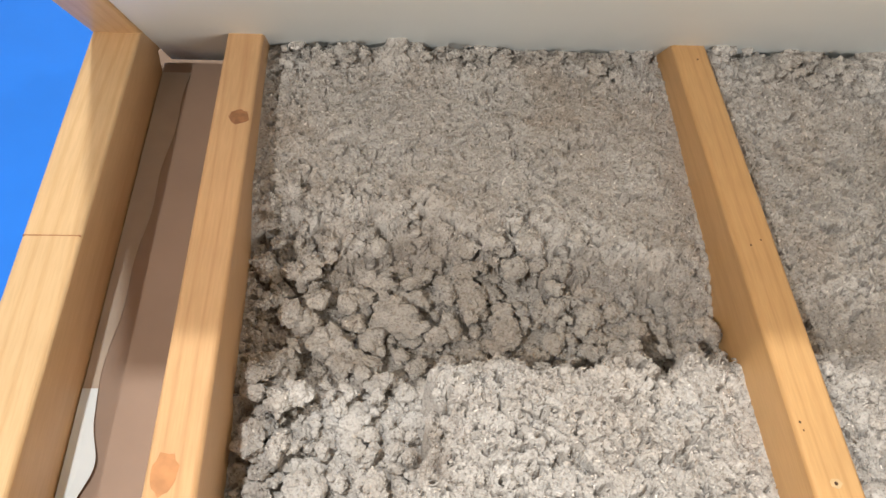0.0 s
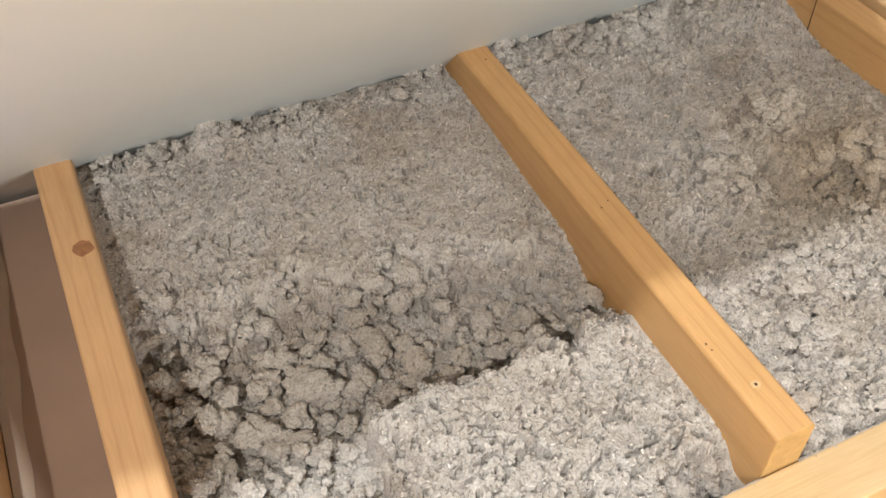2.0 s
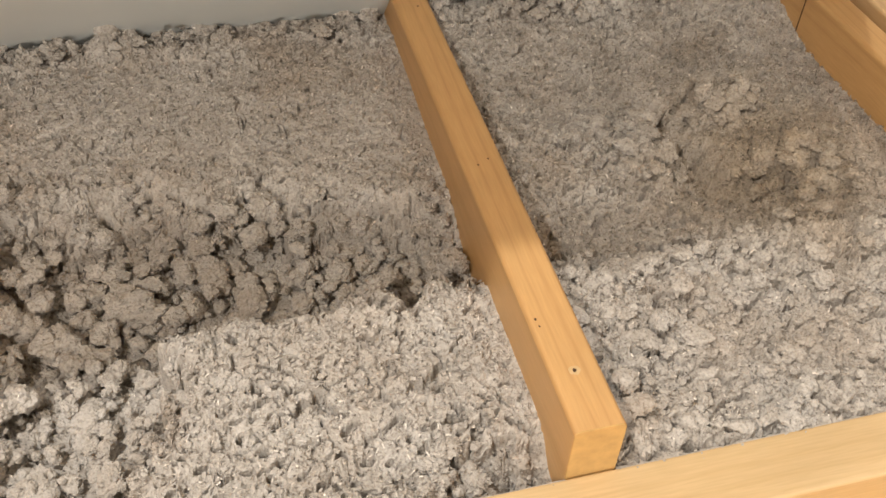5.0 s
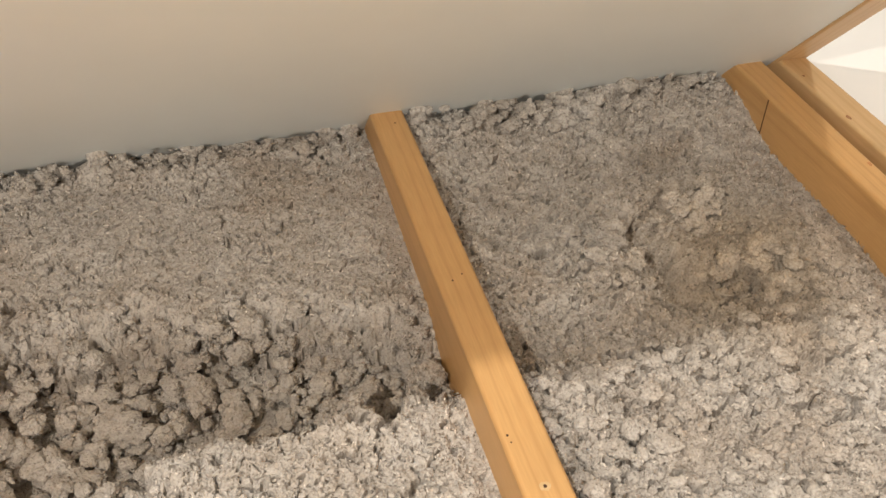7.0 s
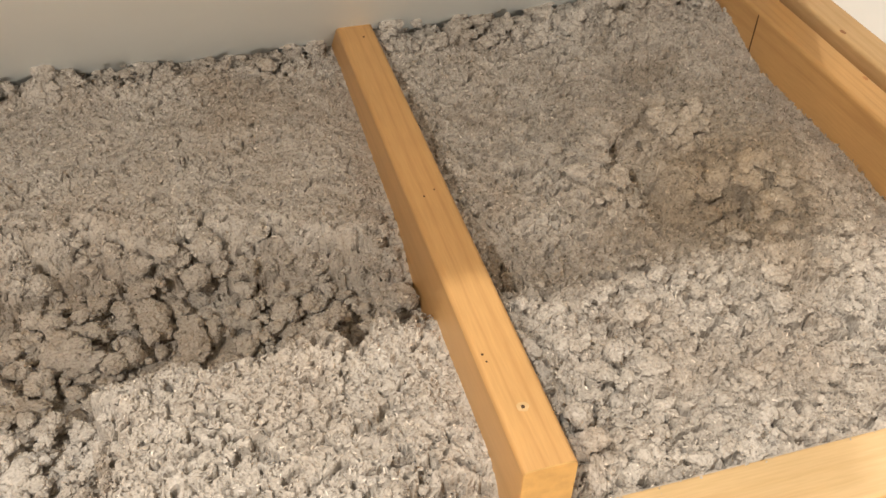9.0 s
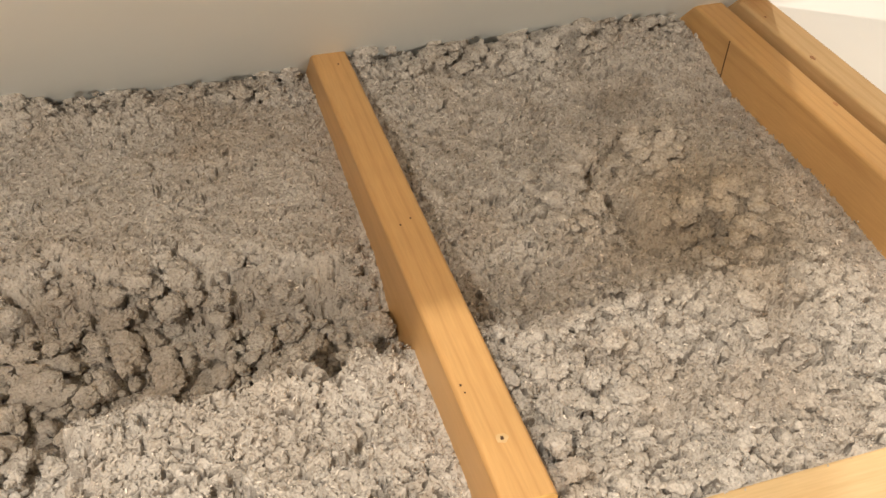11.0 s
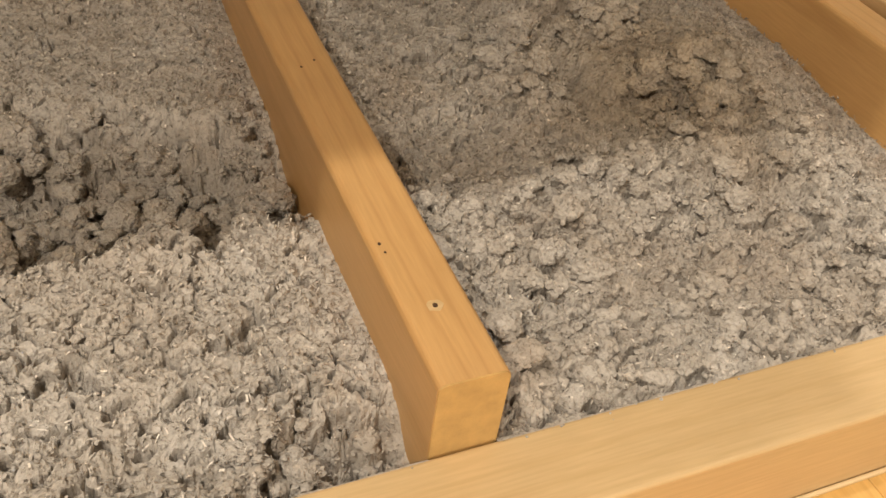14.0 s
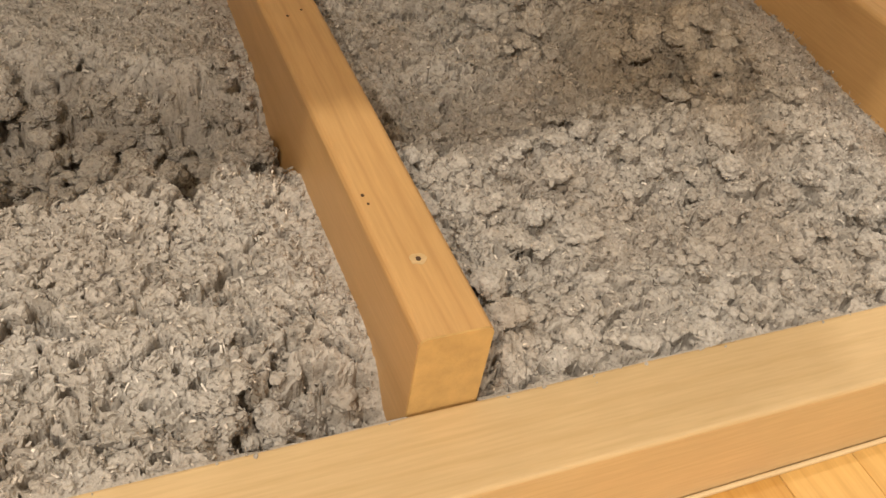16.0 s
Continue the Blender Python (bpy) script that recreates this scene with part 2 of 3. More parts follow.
# deck under the fill and the empty gap
tagged(mesh_object("deck", box(-0.552, 0.552, 0.0, 0.80, BASE, -0.051), hardboard), "brown hardboard deck under the insulation", "deck", kind="structure")
gap = empty("gap_board", (-0.656, 0.3, BASE))
tagged(gap, "brown hardboard strip lying in the empty gap", "board")
part("strip", box(-0.0555, 0.0555, -0.27, 0.50, 0, -0.012 - BASE, 0.001, 1), hardboard, gap)


def torn_strip(y0, y1, lift):
    """A torn strip along the gap, wider towards both ends, its free edge wavy."""
    bm = bmesh.new()
    rows = []
    for i in range(61):
        y = y0 + (y1 - y0) * i / 60
        wide = 0.017 + 0.022 * max(0, (y - 0.25) / 0.5) + 0.016 * math.exp(-((y - 0.14) / 0.035) ** 2) + 0.002 * math.sin(41 * y)
        curl = 0.004 * math.exp(-((y - 0.14) / 0.05) ** 2)
        rows.append([bm.verts.new((-0.7105 + wide * k, y, -0.0112 + lift + 0.0004 * math.sin(23 * y) ** 2 + curl * k * k)) for k in (0, 0.5, 1)])
    for a, b in zip(rows, rows[1:]):
        for k in (0, 1):
            bm.faces.new((a[k], a[k + 1], b[k + 1], b[k]))
    out = bmesh.ops.extrude_face_region(bm, geom=bm.faces[:])
    bmesh.ops.translate(bm, verts=[v for v in out["geom"] if isinstance(v, bmesh.types.BMVert)], vec=(0, 0, 0.0004))
    bmesh.ops.recalc_face_normals(bm, faces=bm.faces[:])
    return bm


# one white paper strip in two colours: beige paints its shaded length, white its lit end
shaded_paper = plain("shaded_paper", (0.43, 0.35, 0.27), 0.8, 0.08, 14, 0.15, 220)
tagged(mesh_object("shaded_strip", torn_strip(0.20, 0.775, 0.0), shaded_paper), "shaded length of the torn white paper strip along the gap, coloured beige", "paper")
tagged(mesh_object("lit_strip_end", torn_strip(-0.05, 0.235, 0.0012), board_white), "lit end of the torn white paper strip lying in the gap", "paper")
filler = mesh_object("slot_filler", box(-0.009, 0.009, -0.17, 0.17, 0, 0.092 - BASE, 0.002), filler_grey)
filler.matrix_world = pose(0.6475, 0.155, BASE, 0, 0, 1.0)
tagged(filler, "greyish board strip filling the slot between two pine members", "board")

# ---- sloping white board ----
SLOPE = math.atan2(0.75, 0.66)
board = empty("sloping_board", (0, 0.738, 0.08))
tagged(board, "white board leaning over the joists with pine edge strips", "board")
board.rotation_euler = (math.pi - SLOPE, 0, 0)
part("panel", box(-0.712, 0.650, -0.16, 1.05, -0.014, 0.0), board_white, board)
for x0, x1 in ((-0.775, -0.7125), (0.6505, 0.704)):
    part("edge_strip", box(x0, x1, -0.085, 1.04, -0.024, 0.004, 0.003), pine_side, board, "pine strip along the edge of the board")

# ---- loose-fill cellulose ----
def lattice(ix, iy, seed):
    """A repeatable random number from 0 to 1 for each cell."""
    h = (ix.astype(np.int64) * 374761393 + iy.astype(np.int64) * 668265263 + seed * 974634777) & 0xFFFFFFFF
    h = ((h ^ (h >> 13)) * 1274126177) & 0xFFFFFFFF
    h = ((h ^ (h >> 16)) * 2246822519) & 0xFFFFFFFF
    return ((h ^ (h >> 15)) & 0xFFFFFF) / float(0x1000000)


def value_noise(x, y, size, seed):
    u, v = x / size, y / size
    iu, iv = np.floor(u), np.floor(v)
    fu, fv = u - iu, v - iv
    fu, fv = fu * fu * (3 - 2 * fu), fv * fv * (3 - 2 * fv)
    a, b = lattice(iu, iv, seed), lattice(iu + 1, iv, seed)
    c, d = lattice(iu, iv + 1, seed), lattice(iu + 1, iv + 1, seed)
    return (a * (1 - fu) + b * fu) * (1 - fv) + (c * (1 - fu) + d * fu) * fv


def cells(x, y, size, seed):
    """The distance to the nearest scattered centre, in cell sizes, and that centre's own random number."""
    u, v = x / size, y / size
    iu, iv = np.floor(u), np.floor(v)
    best, tag = np.full(u.shape, 9.0), np.zeros(u.shape)
    for dx in (-1, 0, 1):
        for dy in (-1, 0, 1):
            cx, cy = iu + dx, iv + dy
            d = np.hypot(cx + lattice(cx, cy, seed) - u, cy + lattice(cx, cy, seed + 7) - v)
            near = d < best
            best, tag = np.where(near, d, best), np.where(near, lattice(cx, cy, seed + 13), tag)
    return best, tag


def knoll(x, y, cx, cy, rx, ry):
    return np.exp(-(((x - cx) / rx) ** 2 + ((y - cy) / ry) ** 2))


def ease(v, a, b):
    t = np.clip((v - a) / (b - a), 0, 1)
    return t * t * (3 - 2 * t)


def form_left(x, y):
    """Height and roughness of the fill in the bay with the hollow."""
    ragged = 0.05 * (value_noise(x, y, 0.045, 3) - 0.5) + 0.03 * (value_noise(x, y, 0.018, 4) - 0.5)
    lip = 0.246 + ragged - 0.25 * ease(-x + 1.2 * ragged, 0.33, 0.42)
    back = 0.385 - 0.20 * np.clip(x + 0.09, -0.4, 0.1) + 0.04 * (value_noise(x, y, 0.07, 5) - 0.5)
    hollow = ease(y, lip - 0.010, lip + 0.016) * (1 - ease(y, back - 0.035, back + 0.05))
    # the sunken side strip is shallower than the hollow itself
    side = ease(-x + 1.3 * ragged, 0.335, 0.40) * (1 - ease(y, 0.20, 0.29))
    hollow = np.maximum(hollow * (1 - 0.45 * ease(-x, 0.46, 0.54)), 0.78 * side)
    hollow = hollow * (1 - 0.60 * ease(x, -0.055, -0.012))
    h = 0.032 + 0.012 * knoll(x, y, -0.24, 0.17, 0.11, 0.07) + 0.006 * knoll(x, y, -0.1, 0.24, 0.09, 0.03)
    h += 0.018 * ease(y, 0.42, 0.7) - 0.006 * ease(x, -0.06, 0.0)
    h -= 0.066 * knoll(x, y, -0.045, 0.022, 0.055, 0.028) + 0.016 * knoll(x, y, -0.165, 0.05, 0.04, 0.03)
    h -= 0.088 * hollow
    h += 0.034 * knoll(x, y, -0.375, 0.728, 0.032, 0.02) + 0.012 * knoll(x, y, -0.28, 0.72, 0.08, 0.03)
    rough = 0.68 + 0.34 * knoll(x, y, -0.09, 0.02, 0.09, 0.04) + 0.75 * hollow + 0.30 * ease(y, 0.675, 0.72)
    rough += 0.42 * (1 - hollow) * ease(y, 0.25, 0.29) * (1 - ease(y, back - 0.01, back + 0.06))
    rough -= 0.42 * ease(y, back + 0.01, back + 0.09) * (1 - 0.85 * ease(y, 0.64, 0.71))
    return h, rough


def form_right(x, y):
    """Height and roughness of the fill in the bay with the gully."""
    h = 0.034 + 0.010 * ease(x, 0.3, 0.5) + 0.014 * ease(y, 0.2, 0.4) + 0.02 * ease(y, 0.55, 0.72)
    h += 0.016 * ease(0.115 - x, 0.0, 0.06) * ease(y, 0.0, 0.06)
    h += 0.008 * (value_noise(x + 0.9 * y, 0.25 * (y - 0.9 * x), 0.022, 77) - 0.5) * (1 - ease(y, 0.2, 0.28))
    h -= 0.010 * knoll(x, y, 0.16, 0.09, 0.10, 0.03) + 0.006 * ease(-y, -0.04, 0.0)
    run = (x - 0.302) - 0.20 * (0.41 - y) + 0.012 * (value_noise(x, y, 0.05, 78) - 0.5)
    gully = np.exp(-(run / 0.027) ** 2) * ease(y, 0.285, 0.33) * (1 - ease(y, 0.44, 0.52))
    h -= 0.034 * gully
    h += 0.012 * knoll(x, y, 0.367, 0.470, 0.028, 0.032) + 0.014 * knoll(x, y, 0.252, 0.405, 0.03, 0.055)
    h += 0.006 * knoll(x, y, 0.46, 0.38, 0.06, 0.05) + 0.012 * knoll(x, y, 0.32, 0.235, 0.07, 0.025)
    h -= 0.046 * knoll(x, y, 0.39, 0.320, 0.060, 0.030) + 0.012 * knoll(x, y, 0.33, 0.46, 0.014, 0.02)
    h -= 0.016 * ease(y, 0.245, 0.28) * (1 - ease(y, 0.29, 0.4)) * ease(0.25 - x, 0.0, 0.1)
    h += 0.026 * knoll(x, y, 0.40, 0.735, 0.055, 0.018)
    h -= 0.030 * ease(x, 0.46, 0.575) * (1 - 0.5 * ease(y, 0.6, 0.7))
    h = h - 0.003 + 0.010 * knoll(x, y, 0.07, 0.03, 0.035, 0.02)
    rough = 0.84 - 0.40 * knoll(x, y, 0.06, 0.0, 0.04, 0.02) - 0.15 * ease(y, 0.24, 0.3)
    rough += 0.60 * knoll(x, y, 0.37, 0.47, 0.05, 0.05) + 0.50 * knoll(x, y, 0.25, 0.40, 0.04, 0.05)
    rough += 0.75 * knoll(x, y, 0.40, 0.33, 0.08, 0.035) - 0.25 * gully + 0.45 * ease(y, 0.65, 0.72) - 0.2 * ease(x, 0.46, 0.56)
    return h, rough


def fill_height(form, x, y, seed):
    h, rough = form(x, y)
    rough = np.clip(rough, 0.05, 1.3)
    wx = x + 0.009 * (value_noise(x, y, 0.019, seed + 1) - 0.5) + 0.004 * (value_noise(x, y, 0.006, seed + 3) - 0.5)
    wy = y + 0.009 * (value_noise(x, y, 0.019, seed + 2) - 0.5) + 0.004 * (value_noise(x, y, 0.006, seed + 4) - 0.5)
    # soft lumps within lumps
    for size, tall, k in ((0.036, 0.0100, 10), (0.017, 0.0085, 20), (0.0085, 0.0052, 30), (0.0046, 0.0024, 40)):
        d, tag = cells(wx, wy, size, seed + k)
        cap = np.clip(1 - (d / 0.95) ** 2, 0, 1) * (0.25 + 0.75 * tag) - 0.4
        h = h + tall * (rough if size > 0.01 else 0.25 + 0.75 * rough) * cap
    # torn holes, longer than wide, in loose clusters
    for size, deep, share, k in ((0.016, 0.019, 0.170, 50), (0.0085, 0.015, 0.255, 55)):
        u, v = 0.62 * (wx + 0.35 * wy), wy - 0.35 * wx
        n = 0.62 * value_noise(u, v, size, seed + k) + 0.38 * value_noise(u, v, size * 0.45, seed + k + 1)
        limit = share + 0.14 * (value_noise(x, y, 0.04, seed + k + 2) - 0.5) + 0.12 * (np.clip(rough, 0, 1) - 0.62)
        h = h - deep * (0.20 + 0.80 * np.clip(rough, 0, 1)) * (1 - ease(n, limit - 0.02, limit + 0.035))
    # small deep burrows, one here and there
    for size, k in ((0.020, 62),):
        d, tag = cells(0.72 * (wx + 0.35 * wy), wy - 0.35 * wx, size, seed + k)
        wide = (0.0004 + 0.0050 * tag ** 2.5) * (0.30 + 0.75 * np.clip(rough, 0, 1)) / size
        h = h - 0.018 * (1 - ease(d, 0.75 * wide, wide + 0.02))
    # fine cracks, broken off and on
    for size, k in ((0.020, 80), (0.011, 85)):
        n = np.abs(value_noise(wx, wy, size, seed + k) - 0.5)
        here = ease(value_noise(x, y, 0.016, seed + k + 1), 0.48, 0.68)
        h = h - 0.0085 * here * (1 - ease(n, 0.0, 0.05))
    h = h + 0.0026 * (value_noise(wx, wy, 0.0048, seed + 70) - 0.5) + 0.0020 * (value_noise(x, y, 0.0026, seed + 71) - 0.5)
    return np.maximum(h, -0.049)


def clod_shapes(count, level, seed, lobes, fray):
    """A stock of clods of radius about 1, each a heap of round lobes with smaller lobes on them, and their triangles."""
    ball = bmesh.new()
    bmesh.ops.create_icosphere(ball, subdivisions=level, radius=1)
    base = np.array([v.co[:] for v in ball.verts])
    tris = np.array([[v.index for v in f.verts] for f in ball.faces])
    ball.free()
    rng = np.random.default_rng(seed)
    out = []
    for _ in range(count):
        r = np.full(len(base), 0.5)
        for many, low, high in lobes:
            way = rng.normal(size=(many, 3))
            way /= np.linalg.norm(way, axis=1)[:, None]
            toward = base @ way.T
            out_to = r[np.argmax(toward, axis=0)] * rng.uniform(0.80, 1.0, many)
            wide = rng.uniform(low, high, many)
            under = wide ** 2 - out_to ** 2 * (1 - toward ** 2)
            reach = np.where((under > 0) & (toward > 0), out_to * toward + np.sqrt(np.maximum(under, 0)), 0)
            r = np.maximum(r, reach.max(axis=1))
        r = r * rng.uniform(1 - fray, 1 + fray, len(base))
        out.append(base * r[:, None])
    return np.array(out), tris


LOBES = ((9, 0.30, 0.55), (34, 0.16, 0.28), (120, 0.07, 0.14))
CHUNK, CHUNK_TRIS = clod_shapes(6, 5, 700, LOBES + ((400, 0.035, 0.075),), 0.03)
BIG, BIG_TRIS = clod_shapes(12, 4, 900, LOBES, 0.06)
MIDDLE, MIDDLE_TRIS = clod_shapes(10, 3, 1400, LOBES[:2], 0.05)
SMALL, SMALL_TRIS = clod_shapes(24, 2, 1900, LOBES[:1], 0.24)


def scatter(name, shapes, tris, cx, cy, cz, size, rng, parent, mat, label):
    """One mesh of many clods, each turned and squeezed in its own way."""
    n = len(cx)
    turn, tip = rng.uniform(0, math.tau, n), rng.uniform(0, math.tau, n)
    c, s, ct, st = np.cos(turn), np.sin(turn), np.cos(tip), np.sin(tip)
    zero, one = np.zeros(n), np.ones(n)
    spin = np.stack([np.stack([c, -s, zero], -1), np.stack([s, c, zero], -1), np.stack([zero, zero, one], -1)], 1)
    roll = np.stack([np.stack([one, zero, zero], -1), np.stack([zero, ct, -st], -1), np.stack([zero, st, ct], -1)], 1)
    squeeze = np.stack([rng.uniform(0.8, 1.3, n), rng.uniform(0.75, 1.1, n), rng.uniform(0.6, 0.95, n)], -1) * size[:, None]
    picked = shapes[rng.integers(0, len(shapes), n)] @ np.transpose(roll, (0, 2, 1))
    verts = (picked * squeeze[:, None]) @ np.transpose(spin, (0, 2, 1)) + np.stack([cx, cy, cz], -1)[:, None]
    count = shapes.shape[1]
    faces = (tris[None] + (np.arange(n) * count)[:, None, None]).reshape(-1, 3)
    ob = quick_mesh(name, verts.reshape(-1, 3), faces, mat, False)
    ob.parent = parent
    return tagged(ob, label, kind="stuff")


def quick_mesh(name, verts, faces, mat, smooth):
    me = bpy.data.meshes.new(name)
    n, k = faces.shape
    me.vertices.add(len(verts))
    me.vertices.foreach_set("co", verts.astype(np.float32).ravel())
    me.loops.add(n * k)
    me.loops.foreach_set("vertex_index", faces.astype(np.int32).ravel())
    me.polygons.add(n)
    me.polygons.foreach_set("loop_start", np.arange(0, n * k, k, dtype=np.int32))
    me.polygons.foreach_set("use_smooth", np.full(n, smooth))
    me.update(calc_edges=True)
    me.materials.append(mat)
    return new(name, me)


def fill(form, x0, x1, y0, y1, seed, label, chunks):
    step = 0.0015
    gx, gy = np.meshgrid(np.arange(x0, x1 + step / 2, step), np.arange(y0, y1 + step / 2, step))
    push = np.clip(np.minimum.reduce([gx - x0, x1 - gx, gy - y0, y1 - gy]) / 0.01, 0, 1)
    z = fill_height(form, gx, gy, seed)
    calm = 0.7 * (1 - ease(np.minimum(gx - x0, x1 - gx), 0.0, 0.016))
    z = z * (1 - calm) + form(gx, gy)[0] * calm
    edge = ease(gy - y0, 0.003, 0.010)
    z = z * edge + 0.0312 * (1 - edge)
    px = gx + 0.006 * push * (value_noise(gx, gy, 0.009, seed + 71) - 0.5)
    py = gy + 0.006 * push * (value_noise(gx, gy, 0.009, seed + 72) - 0.5)
    rows, cols = gx.shape
    i = np.arange(rows * cols).reshape(rows, cols)
    quads = np.stack([i[:-1, :-1], i[:-1, 1:], i[1:, 1:], i[1:, :-1]], -1).reshape(-1, 4)
    bed = quick_mesh("cellulose_insulation", np.stack([px, py, z], -1).reshape(-1, 3), quads, cellulose_bed, False)
    tagged(bed, label, "insulation", kind="stuff")
    rng = np.random.default_rng(seed)

    def spots(n, low, high, margin):
        """Random places, kept where the fill is about as rough as asked."""
        cx, cy = rng.uniform(x0 + margin, x1 - margin, n), rng.uniform(y0 + margin, y1 - margin, n)
        _, rough = form(cx, cy)
        keep = rng.random(n) < np.clip((rough - low) / (high - low), 0, 1)
        return cx[keep], cy[keep], rough[keep]

    # clods heaped in the rough places, the named chunks among them
    cx, cy, rough = spots(1500, 0.72, 1.15, 0.014)
    size = (0.0055 + 0.0115 * rng.random(len(cx)) ** 1.6) * np.clip(rough, 0.6, 1.1)
    cz = form(cx, cy)[0] + 0.002 + rng.uniform(-0.004, 0.034, len(cx)) * np.clip(rough - 0.40, 0.1, 1)
    lumps = scatter("large_clods", BIG, BIG_TRIS, cx, cy, cz, size, rng, bed, cellulose_bed, "knobbly grey clods of felted paper")

    cx, cy, lift, size = np.array(chunks).T
    scatter("chunks", CHUNK, CHUNK_TRIS, cx, cy, form(cx, cy)[0] + lift, size, rng, bed, cellulose_bed, "large chunks of felted grey paper")

    cx, cy, rough = spots(1500, 0.75, 1.05, 0.012)
    size = 0.0045 + 0.0060 * rng.random(len(cx)) ** 1.5
    cz = np.maximum(form(cx, cy)[0], -0.044) + rng.uniform(-0.004, 0.008, len(cx))
    scatter("low_clods", MIDDLE, MIDDLE_TRIS, cx, cy, cz, size, rng, bed, cellulose_bed, "knobbly grey clods deep in the hollow")

    # places on the visible skin of bed and clods
    skin = np.empty(len(lumps.data.vertices) * 3, np.float32)
    lumps.data.vertices.foreach_get("co", skin)
    skin = skin.reshape(-1, 3)
    skin = skin[(skin[:, 2] > -0.01) & (skin[:, 0] > x0 + 0.003) & (skin[:, 0] < x1 - 0.003) & (skin[:, 1] > y0 + 0.003)]

    def on_skin(n, share):
        m = int(n * share)
        some = skin[rng.integers(0, len(skin), m)]
        cx, cy = rng.uniform(x0 + 0.003, x1 - 0.003, n - m), rng.uniform(y0 + 0.004, y1 - 0.004, n - m)
        return np.concatenate([some, np.stack([cx, cy, fill_height(form, cx, cy, seed)], -1)])

    at = on_skin(8000, 0.30)
    coarse = np.clip(form(at[:, 0], at[:, 1])[1], 0.12, 0.9)
    size = (0.0013 + 0.0042 * rng.random(len(at)) ** 2) * (0.40 + 0.70 * coarse)
    at[:, 2] += rng.uniform(-0.3, 0.6, len(at)) * size
    scatter("clods", SMALL, SMALL_TRIS, at[:, 0], at[:, 1], at[:, 2], size, rng, bed, cellulose_bed, "small grey crumbs of shredded paper")

    # shredded paper flakes, bent across the middle
    n = 46000
    at = on_skin(n, 0.30)
    at[:, 2] += rng.uniform(0.0004, 0.0034, n)
    turn, tip, lean = rng.uniform(0, math.tau, n), rng.normal(0, 0.7, n), rng.normal(0, 0.7, n)
    a = np.stack([np.cos(turn) * np.cos(tip), np.sin(turn) * np.cos(tip), np.sin(tip)], -1)
    b = np.stack([-np.sin(turn) * np.cos(lean), np.cos(turn) * np.cos(lean), np.sin(lean)], -1)
    long, wide = (0.0008 + 0.0026 * rng.random(n) ** 2)[:, None], rng.uniform(0.0003, 0.0010, n)[:, None]
    up = np.array([[0, 0, 1.0]]) * rng.uniform(-0.0006, 0.0009, n)[:, None]
    skew = rng.uniform(0.5, 1.1, (n, 1))
    verts = np.stack([at - long * a - wide * b, at - wide * b * skew + up, at + long * a * skew - wide * b, at + long * a + wide * b, at + wide * b + up, at - long * a * skew + wide * b * skew], 1).reshape(-1, 3)
    pattern = np.array([[0, 1, 4, 5], [1, 2, 3, 4]])
    faces = (pattern[None] + (np.arange(n) * 6)[:, None, None]).reshape(-1, 4)
    flakes = quick_mesh("flakes", verts, faces, cellulose_flakes, False)
    flakes.parent = bed
    tagged(flakes, "shredded grey paper flakes", kind="stuff")
    return bed


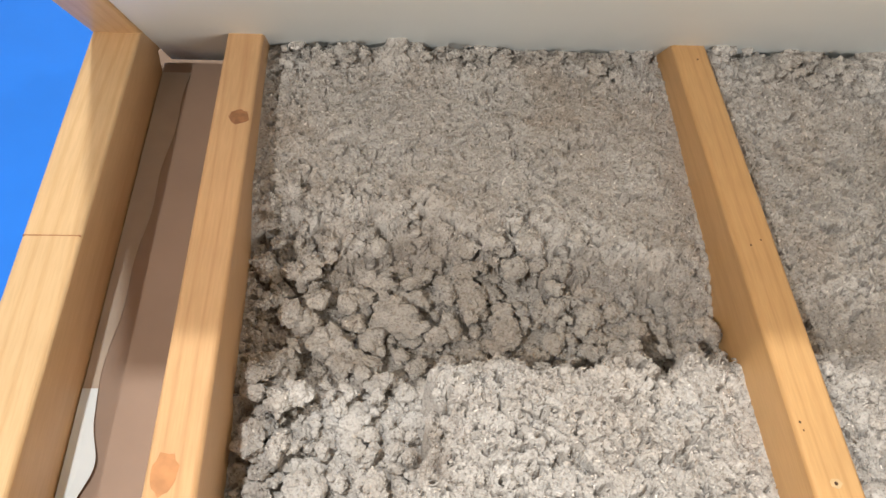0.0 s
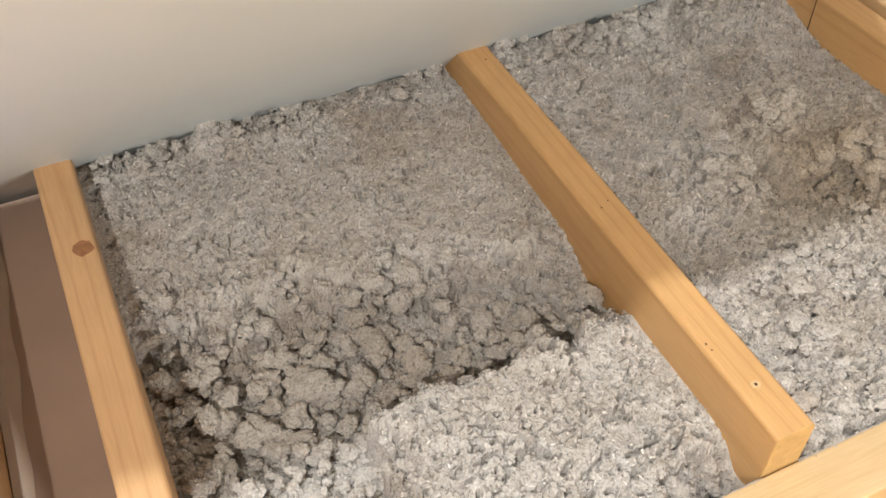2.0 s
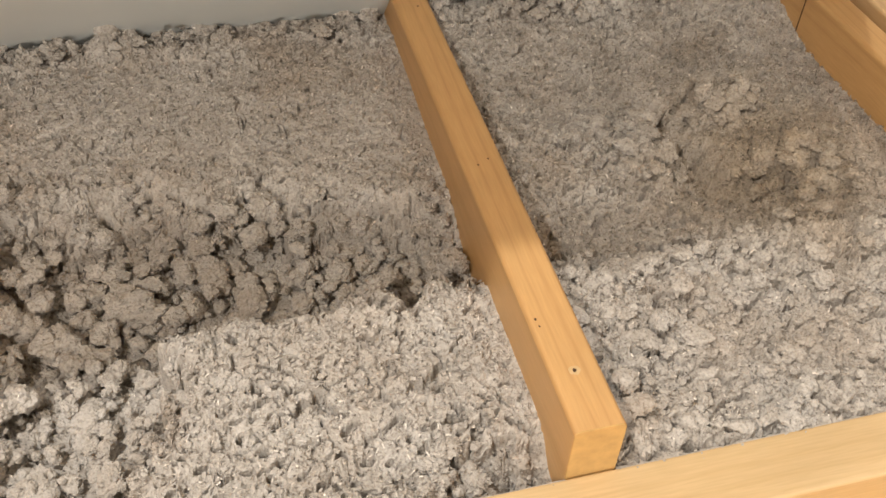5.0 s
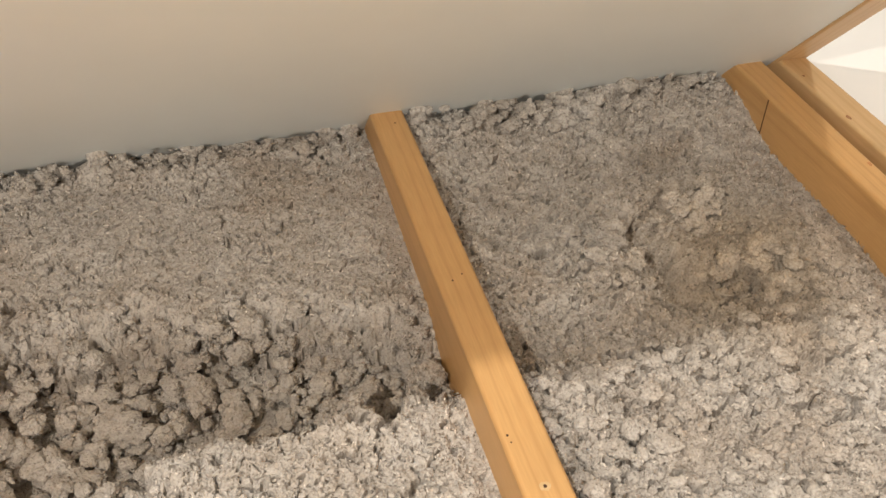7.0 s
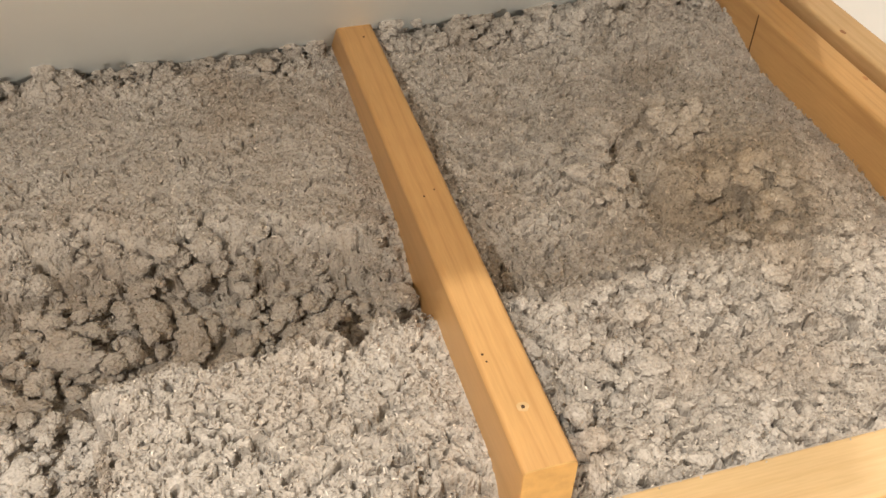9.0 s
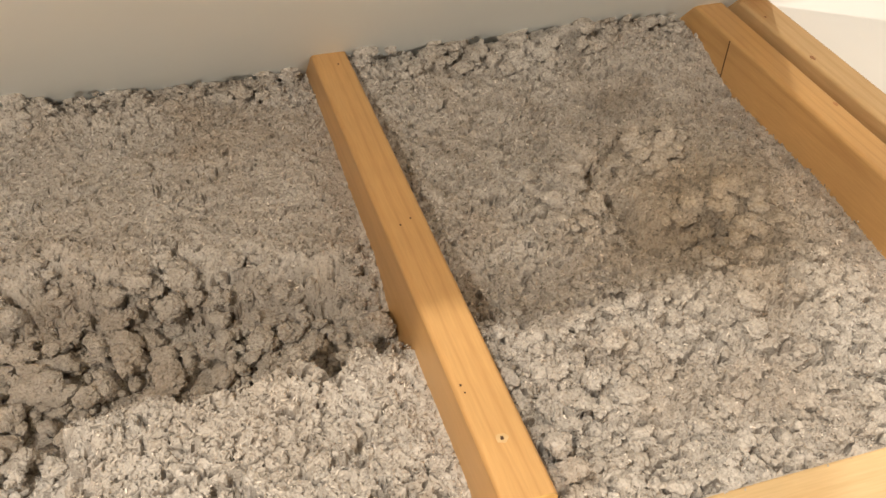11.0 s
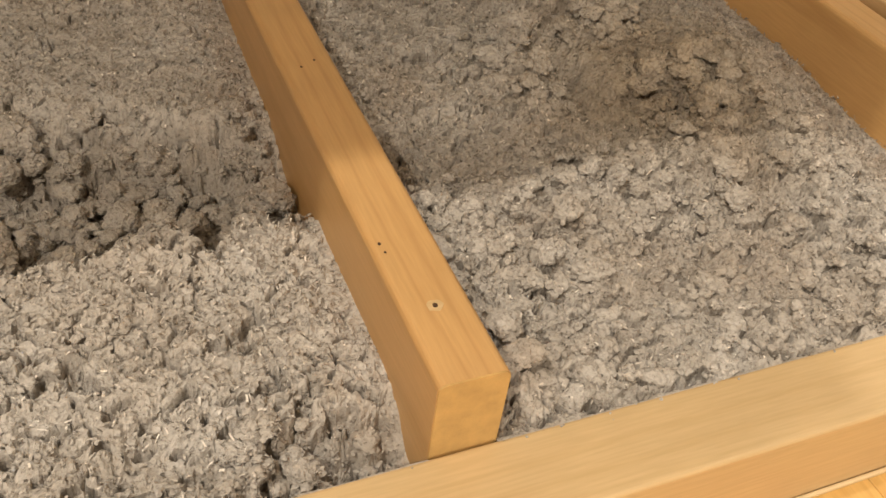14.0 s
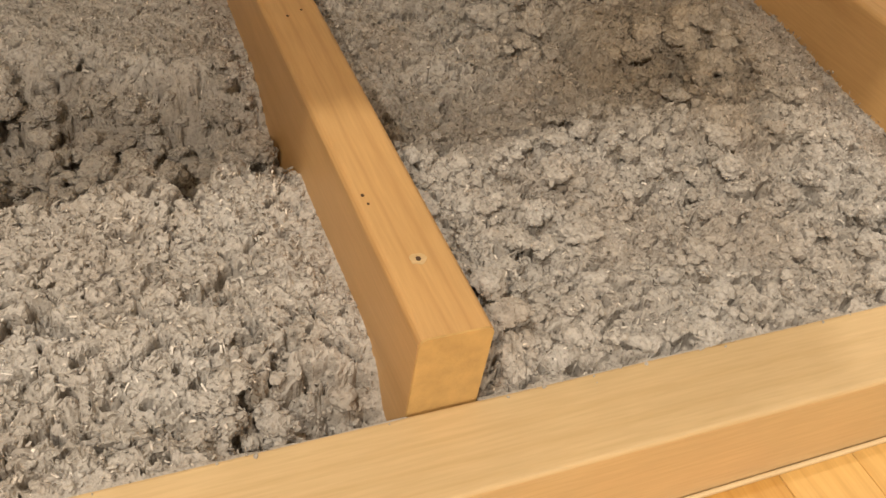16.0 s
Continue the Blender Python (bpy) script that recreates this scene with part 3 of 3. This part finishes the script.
fill(form_left, -0.552, 0.0, -0.006, 0.776, 101, "grey loose-fill cellulose with a rough dark hollow",
     [(-0.370, 0.338, 0.032, 0.029), (-0.350, 0.277, 0.026, 0.0115), (-0.312, 0.326, 0.026, 0.017), (-0.245, 0.330, 0.026, 0.020),
      (-0.190, 0.310, 0.026, 0.018), (-0.140, 0.352, 0.024, 0.020), (-0.085, 0.330, 0.024, 0.018), (-0.435, 0.300, 0.022, 0.020),
      (-0.480, 0.340, 0.022, 0.019), (-0.420, 0.205, 0.020, 0.022), (-0.470, 0.130, 0.020, 0.023), (-0.375, 0.728, 0.004, 0.019)])
fill(form_right, 0.048, 0.590, -0.006, 0.776, 505, "grey loose-fill cellulose with a brownish gully",
     [(0.366, 0.486, 0.010, 0.018), (0.384, 0.452, 0.012, 0.020), (0.352, 0.505, 0.006, 0.013), (0.372, 0.430, 0.008, 0.014), (0.248, 0.418, 0.007, 0.015),
      (0.262, 0.378, 0.006, 0.014), (0.228, 0.398, 0.004, 0.012), (0.420, 0.340, 0.018, 0.018), (0.455, 0.330, 0.012, 0.016), (0.368, 0.345, 0.014, 0.014),
      (0.412, 0.300, 0.014, 0.015), (0.345, 0.315, 0.008, 0.011), (0.392, 0.320, 0.010, 0.013), (0.440, 0.300, 0.010, 0.014)])

# ---- floor ----
plank_pine = pine("plank_pine", "y", (0.74, 0.47, 0.16), (0.55, 0.30, 0.08), 4.4, 0.28)
tint = plank_pine.node_tree
info = tint.nodes.new("ShaderNodeObjectInfo")
hue = ramp(tint.nodes, [(0.0, (0.80, 0.68, 0.50)), (0.5, (1, 1, 1)), (1.0, (1.08, 1.1, 1.15))])
tint.links.new(info.outputs["Random"], hue.inputs[0])
shader = tint.nodes["Principled BSDF"]
old = shader.inputs["Base Color"].links[0].from_socket
tint.links.new(mixed(tint.nodes, tint.links, "MULTIPLY", 1.0, old, hue.outputs[0]), shader.inputs["Base Color"])
rnd = random.Random(4)
stock = {}
for k in range(40):
    x, y = -1.4 + 0.07 * k, -0.1065 - rnd.uniform(0, 0.12)
    first = True
    while y > -2.0:
        n = rnd.choice((4, 5, 6))
        long = 0.1 * n
        if n not in stock:
            bm = box(-0.0346, 0.0346, -long / 2 + 0.0003, long / 2 - 0.0003, -0.012, 0.0, 0.0006, 1)
            stock[n] = bpy.data.meshes.new("plank")
            bm.to_mesh(stock[n])
            bm.free()
            stock[n].materials.append(plank_pine)
        y1 = -0.1065 if first else y
        ob = new("plank", stock[n])
        ob.parent = floor
        ob.location = (x + 0.035, (y1 if not first else y + 0.12) - long / 2, -0.055)
        y = ob.location.y - long / 2
        first = False

# ---- stray fibre along the rail ----
rng = np.random.default_rng(77)
n = 46
cx = np.concatenate([rng.uniform(0.05, 0.55, n - 12), rng.uniform(-0.5, 0.0, 12)])
cy = -0.0035 - np.abs(rng.normal(0, 0.0022, n))
specks = scatter("fibre_specks", SMALL, SMALL_TRIS, cx, cy, np.full(n, 0.0326), rng.uniform(0.0006, 0.0018, n), rng, None, cellulose_bed, "grey-brown paper crumbs spilled along the rail")
tagged(specks, category="debris")
